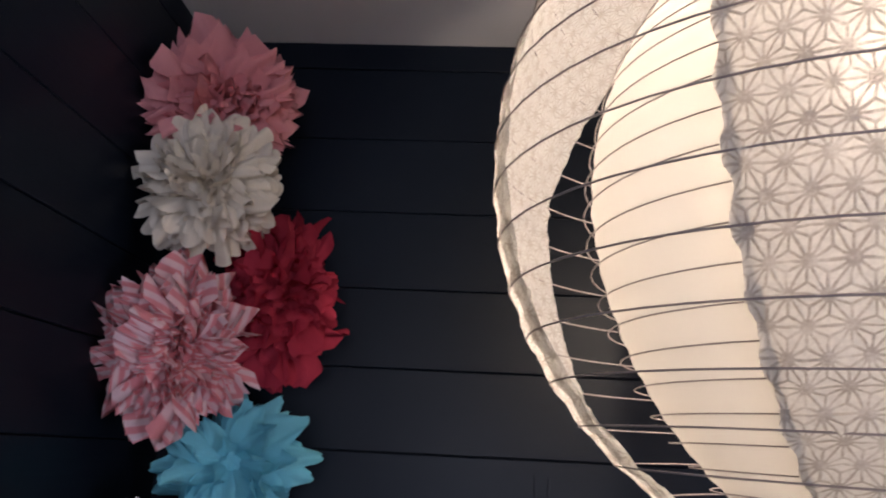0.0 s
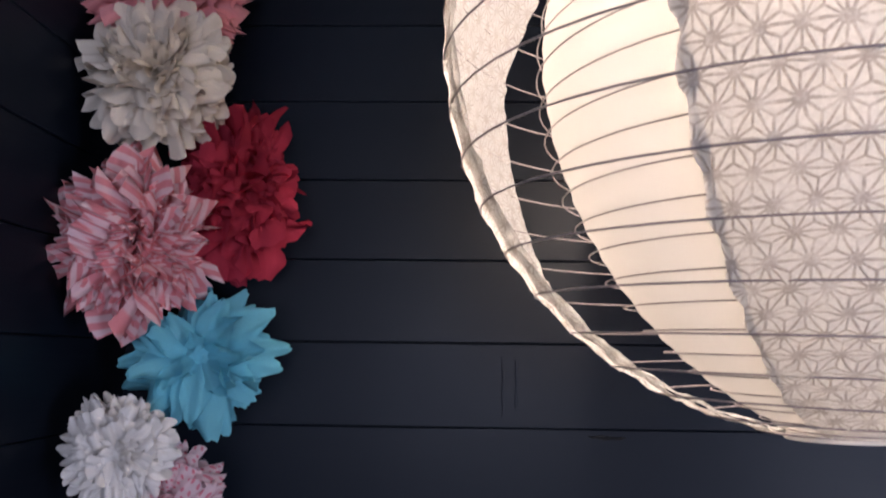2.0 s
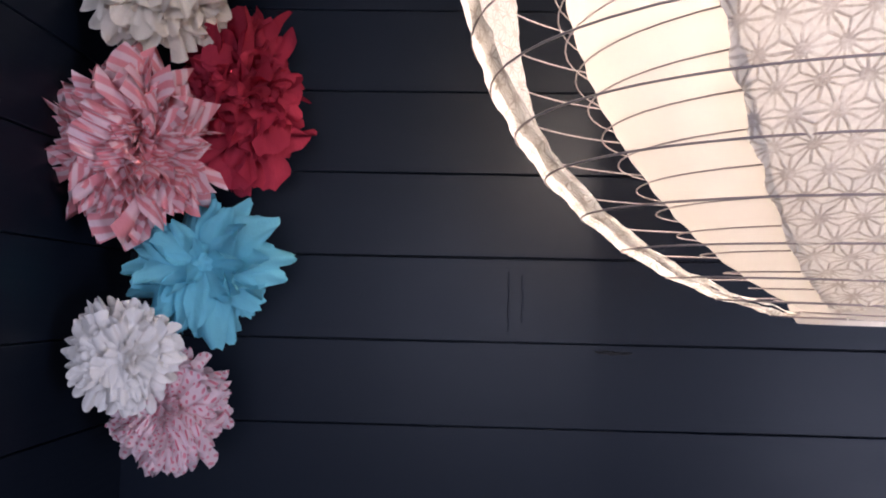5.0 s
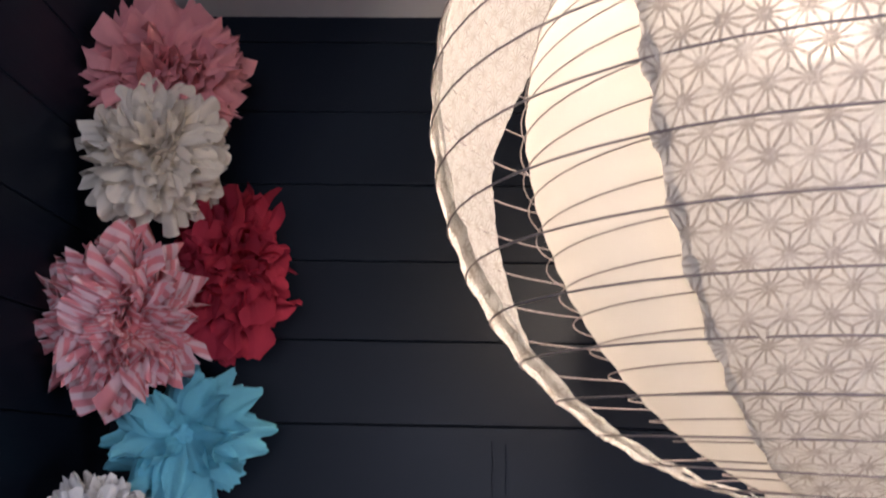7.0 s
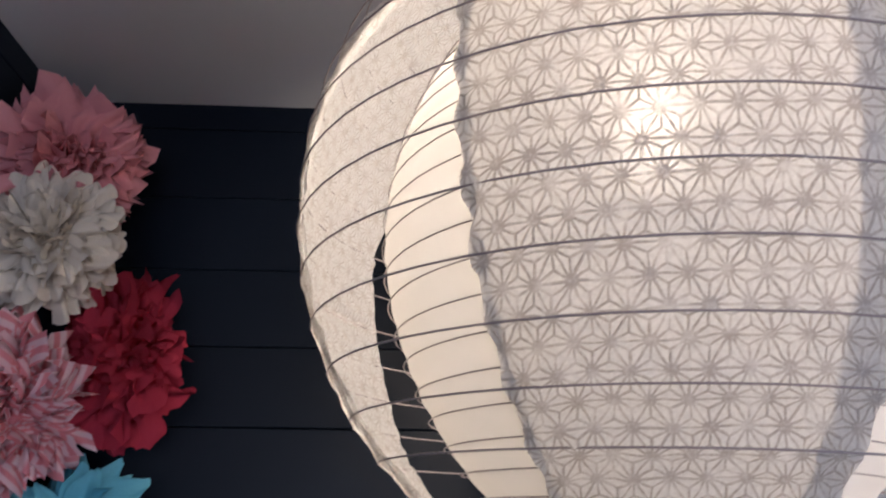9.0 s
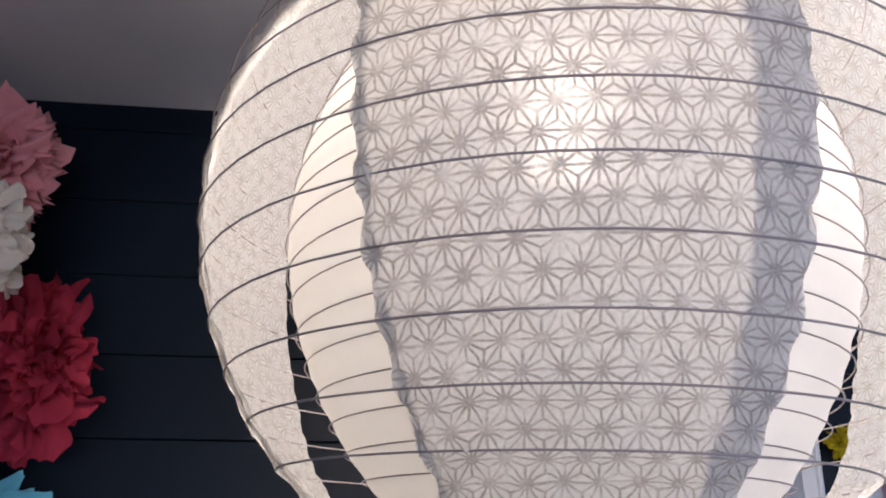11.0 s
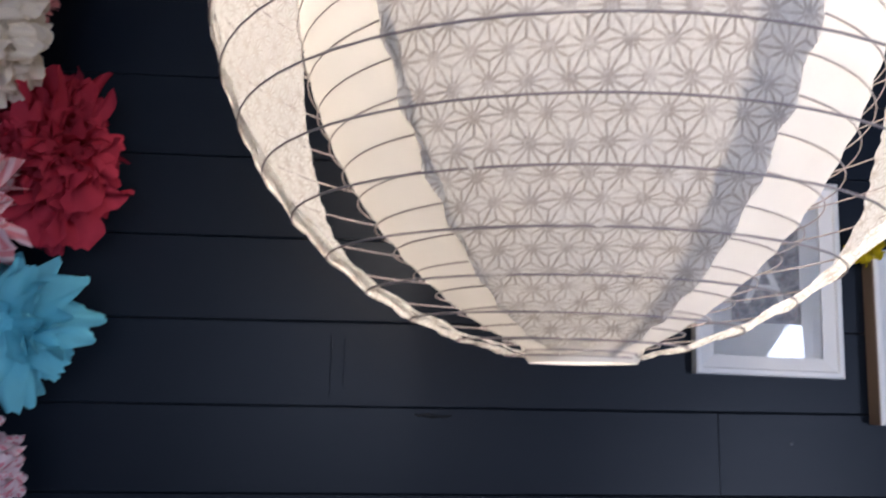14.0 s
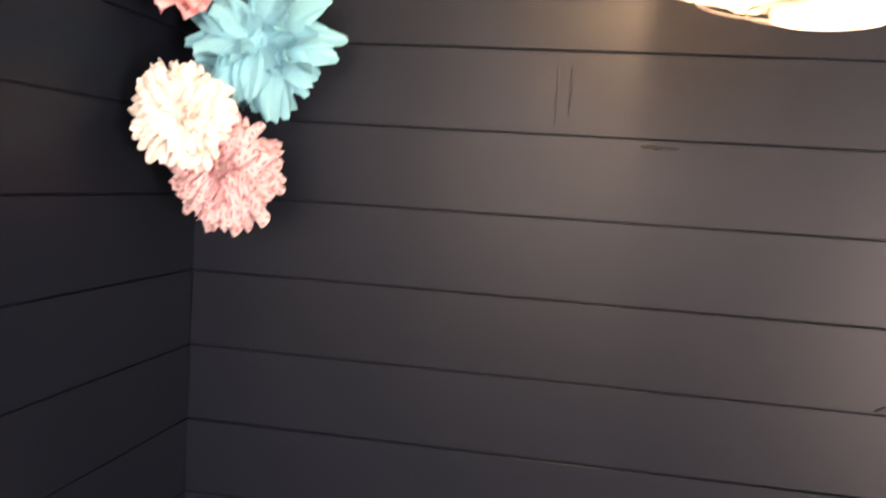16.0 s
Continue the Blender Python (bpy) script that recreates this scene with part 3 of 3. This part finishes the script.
def picture(label, x0, z0, w, h, width, depth, tilt, window, fill, side=None):
    top = tagged(new("framed_picture"), label, "picture", "framed pictures on the wall")
    top.matrix_basis = pose(x0, -0.001, z0, 0, tilt, 0)
    for x, z, turn, length in ((0, 0, 0, w), (w, 0, -90, h), (w, h, 180, w), (0, h, 90, h)):
        part("frame_rail", rail("frame_rail", length, width, depth, FRAME), top, "", pose(x, 0, z, 0, turn, 0))
    if side:
        part("frame_side", box("frame_side", (-0.003, -depth + 0.001, 0.0), (-0.0005, -0.001, h), side), top, "dark brown frame side")
    a, b, c, d = window
    e = width - 0.003
    bm = bmesh.new()
    for lo, hi in (((e, e), (a, h - e)), ((c, e), (w - e, h - e)), ((a, e), (c, b)), ((a, d), (c, h - e))):
        for v in bmesh.ops.create_cube(bm, size=1)["verts"]:
            v.co = Vector((lo[0] + (v.co.x + 0.5) * (hi[0] - lo[0]), -0.0075 + v.co.y * 0.003, lo[1] + (v.co.z + 0.5) * (hi[1] - lo[1])))
    part("mat", from_bm("mat", bm, MAT), top, "white card mat")
    part("print", box("print", (a - 0.004, -0.0055, b - 0.004), (c + 0.004, -0.004, d + 0.004), fill), top)
    part("backing", box("backing", (0.004, -0.0035, 0.004), (w - 0.004, -0.0005, h - 0.004), MAT), top)
    part("glass", box("glass", (e, -0.0125, e), (w - e, -0.0105, h - e), GLASS), top)
    return top


first = picture("white framed print of a letter over a mottled map", 1.350, 1.530, 0.283, 0.37, 0.036, 0.022, 1.2, (0.074, 0.098, 0.209, 0.29), MAP)
font = bpy.data.curves.new("letter", "FONT")
font.body, font.size, font.extrude = "A", 0.125, 0.0006
font.align_x = "CENTER"
loose = bpy.data.objects.new("letter_curve", font)
scene.collection.objects.link(loose)
bpy.context.view_layer.update()
letter = bpy.data.meshes.new_from_object(loose.evaluated_get(bpy.context.evaluated_depsgraph_get()))
bpy.data.objects.remove(loose)
letter.materials.clear()
letter.materials.append(LETTER)
part("letter", letter, first, "white capital letter", pose(0.14, -0.0066, 0.135, 90, 0, 0))

second = picture("white box framed print with a mauve block", 1.690, 1.442, 0.25, 0.325, 0.032, 0.034, 1.0, (0.05, 0.05, 0.2, 0.275), LETTER, FRAME_SIDE)
part("colour_block", box("colour_block", (0.066, -0.0068, 0.07), (0.186, -0.0056, 0.258), MAUVE), second, "mauve printed block")
part("pale_block", box("pale_block", (0.094, -0.0078, 0.118), (0.16, -0.0069, 0.235), LETTER), second)

rosette = tagged(new("paper_rosette"), "small yellow crumpled paper rosette pinned between the pictures", "decoration")
rosette.location = (1.683, -0.03, 1.768)
leafs = [petal("ruffle", 90 + k, YELLOW, 0.7) for k in range(3)]
rr = random.Random(77)
for k in range(26):
    d = Vector((rr.gauss(0, 1), -abs(rr.gauss(0, 0.7)), rr.gauss(0, 1))).normalized()
    x = Vector((0, -1, 0)).cross(d).normalized()
    part("petal", leafs[k % 3], rosette, "", Matrix((x, d, x.cross(d))).transposed().to_4x4() @ Matrix.Scale(rr.uniform(0.03, 0.042), 4))

# ---- wall planks ----
PITCH, FIRST = 0.15, 1.46 - 9 * 0.15
GAP = 0.0019


def plank(length, height, seed):
    """A painted board with eased front edges, its front at y = 0, along +x."""
    t, b, n = 0.012, 0.0016, 6
    r = random.Random(seed)
    prof = [(t, 0.0), (b, 0.0), (0.0006, b * 0.4), (0.0, b), (0.0, height - b), (0.0006, height - b * 0.4), (b, height), (t, height)]
    verts, faces, m = [], [], len(prof)
    for i in range(n + 1):
        lo, hi, bow = [0.0006 * r.uniform(-1, 1) for _ in range(3)]
        for y, z in prof:
            verts.append((length * i / n, y + bow * 0.5, z + (lo if z < height / 2 else hi)))
    for i in range(n):
        for k in range(m - 1):
            a = i * m + k
            faces.append((a, a + 1, a + m + 1, a + m))
    faces += [tuple(range(m - 1, -1, -1)), tuple(range(n * m, n * m + m))]
    return mesh_of("plank", verts, faces, PAINT)


cuts = {8: [1.398], 6: [2.2], 7: [2.5], 10: [1.95], 11: [2.75], 12: [2.1], 13: [2.6]}
pr = random.Random(3)
for row in range(-1, 16):
    z0, z1 = FIRST + PITCH * row, FIRST + PITCH * (row + 1)
    z0, z1 = max(z0, 0.0), min(z1, ROOM_Z)
    h = z1 - z0 - GAP
    ends = [0.0] + cuts.get(row, [1.9 + 0.1 * (row % 5)]) + [ROOM_X]
    for x0, x1 in zip(ends, ends[1:]):
        part("plank", plank(x1 - x0 - 0.0012, h, row * 7 + int(x0 * 10)), wall_north, "", pose(x0, pr.uniform(-0.0006, 0.0006), z0 + GAP / 2, pr.uniform(-0.25, 0.25), 0, 0))
    part("plank", plank(-ROOM_Y - 0.002, h, 200 + row), wall_west, "", pose(pr.uniform(-0.0006, 0.0006), ROOM_Y, z0 + GAP / 2, pr.uniform(-0.25, 0.25), 0, 90))


def scar(length, seed):
    """A torn sliver of filler and paint along a board's edge."""
    r = random.Random(seed)
    verts, faces, n = [], [], 14
    for i in range(n + 1):
        s = i / n
        w = 0.0048 * math.sin(math.pi * s) ** 0.5 * r.uniform(0.5, 1.2) + 0.0003
        lift = 0.0022 * r.uniform(0.3, 1.0)
        c = 0.0012 * r.uniform(-1, 1) - 0.003 * s
        verts += [(s * length, 0.001, c - w), (s * length, -lift, c), (s * length, 0.001, c + w * 0.6)]
    for i in range(n):
        a = 3 * i
        faces += [(a, a + 3, a + 4, a + 1), (a + 1, a + 4, a + 5, a + 2)]
    return mesh_of("paint_scar", verts, faces, GROOVE)


part("paint_scar", scar(0.07, 1), wall_north, "rough dark scar in the paint", pose(0.838, -0.0006, 1.4485))
part("paint_scar", scar(0.02, 2), wall_north, "", pose(1.268, -0.0006, 1.016, 0, -35, 0))
spot = lathe("filler_spot", [(0.0001, -0.0012), (0.0015, -0.0011), (0.0028, -0.0006), (0.0036, 0.0006)], PLASTER, 10)
part("filler_spot", spot, wall_north, "pale filler spot", pose(1.535, -0.0004, 1.405, -90, 0, 0))


def paint_run(length, seed):
    """A dried run of paint down a board, rounded and a little crooked."""
    r = random.Random(seed)
    verts, faces, n = [], [], 10
    for i in range(n + 1):
        c, w, h = 0.0012 * r.uniform(-1, 1), 0.0022 * r.uniform(0.7, 1.2), 0.0003 * math.sin(math.pi * (0.08 + 0.84 * i / n))
        z = -length * i / n
        verts += [(c - w, 0.0004, z), (c - w * 0.5, -h, z), (c + w * 0.5, -h, z), (c + w, 0.0004, z)]
    for i in range(n):
        for k in range(3):
            a = 4 * i + k
            faces.append((a, a + 1, a + 5, a + 4))
    return mesh_of("paint_run", verts, faces, PAINT, True)


part("paint_run", paint_run(0.105, 4), wall_north, "", pose(0.688, -0.0006, 1.585))
part("paint_run", paint_run(0.085, 5), wall_north, "", pose(0.712, -0.0006, 1.58))
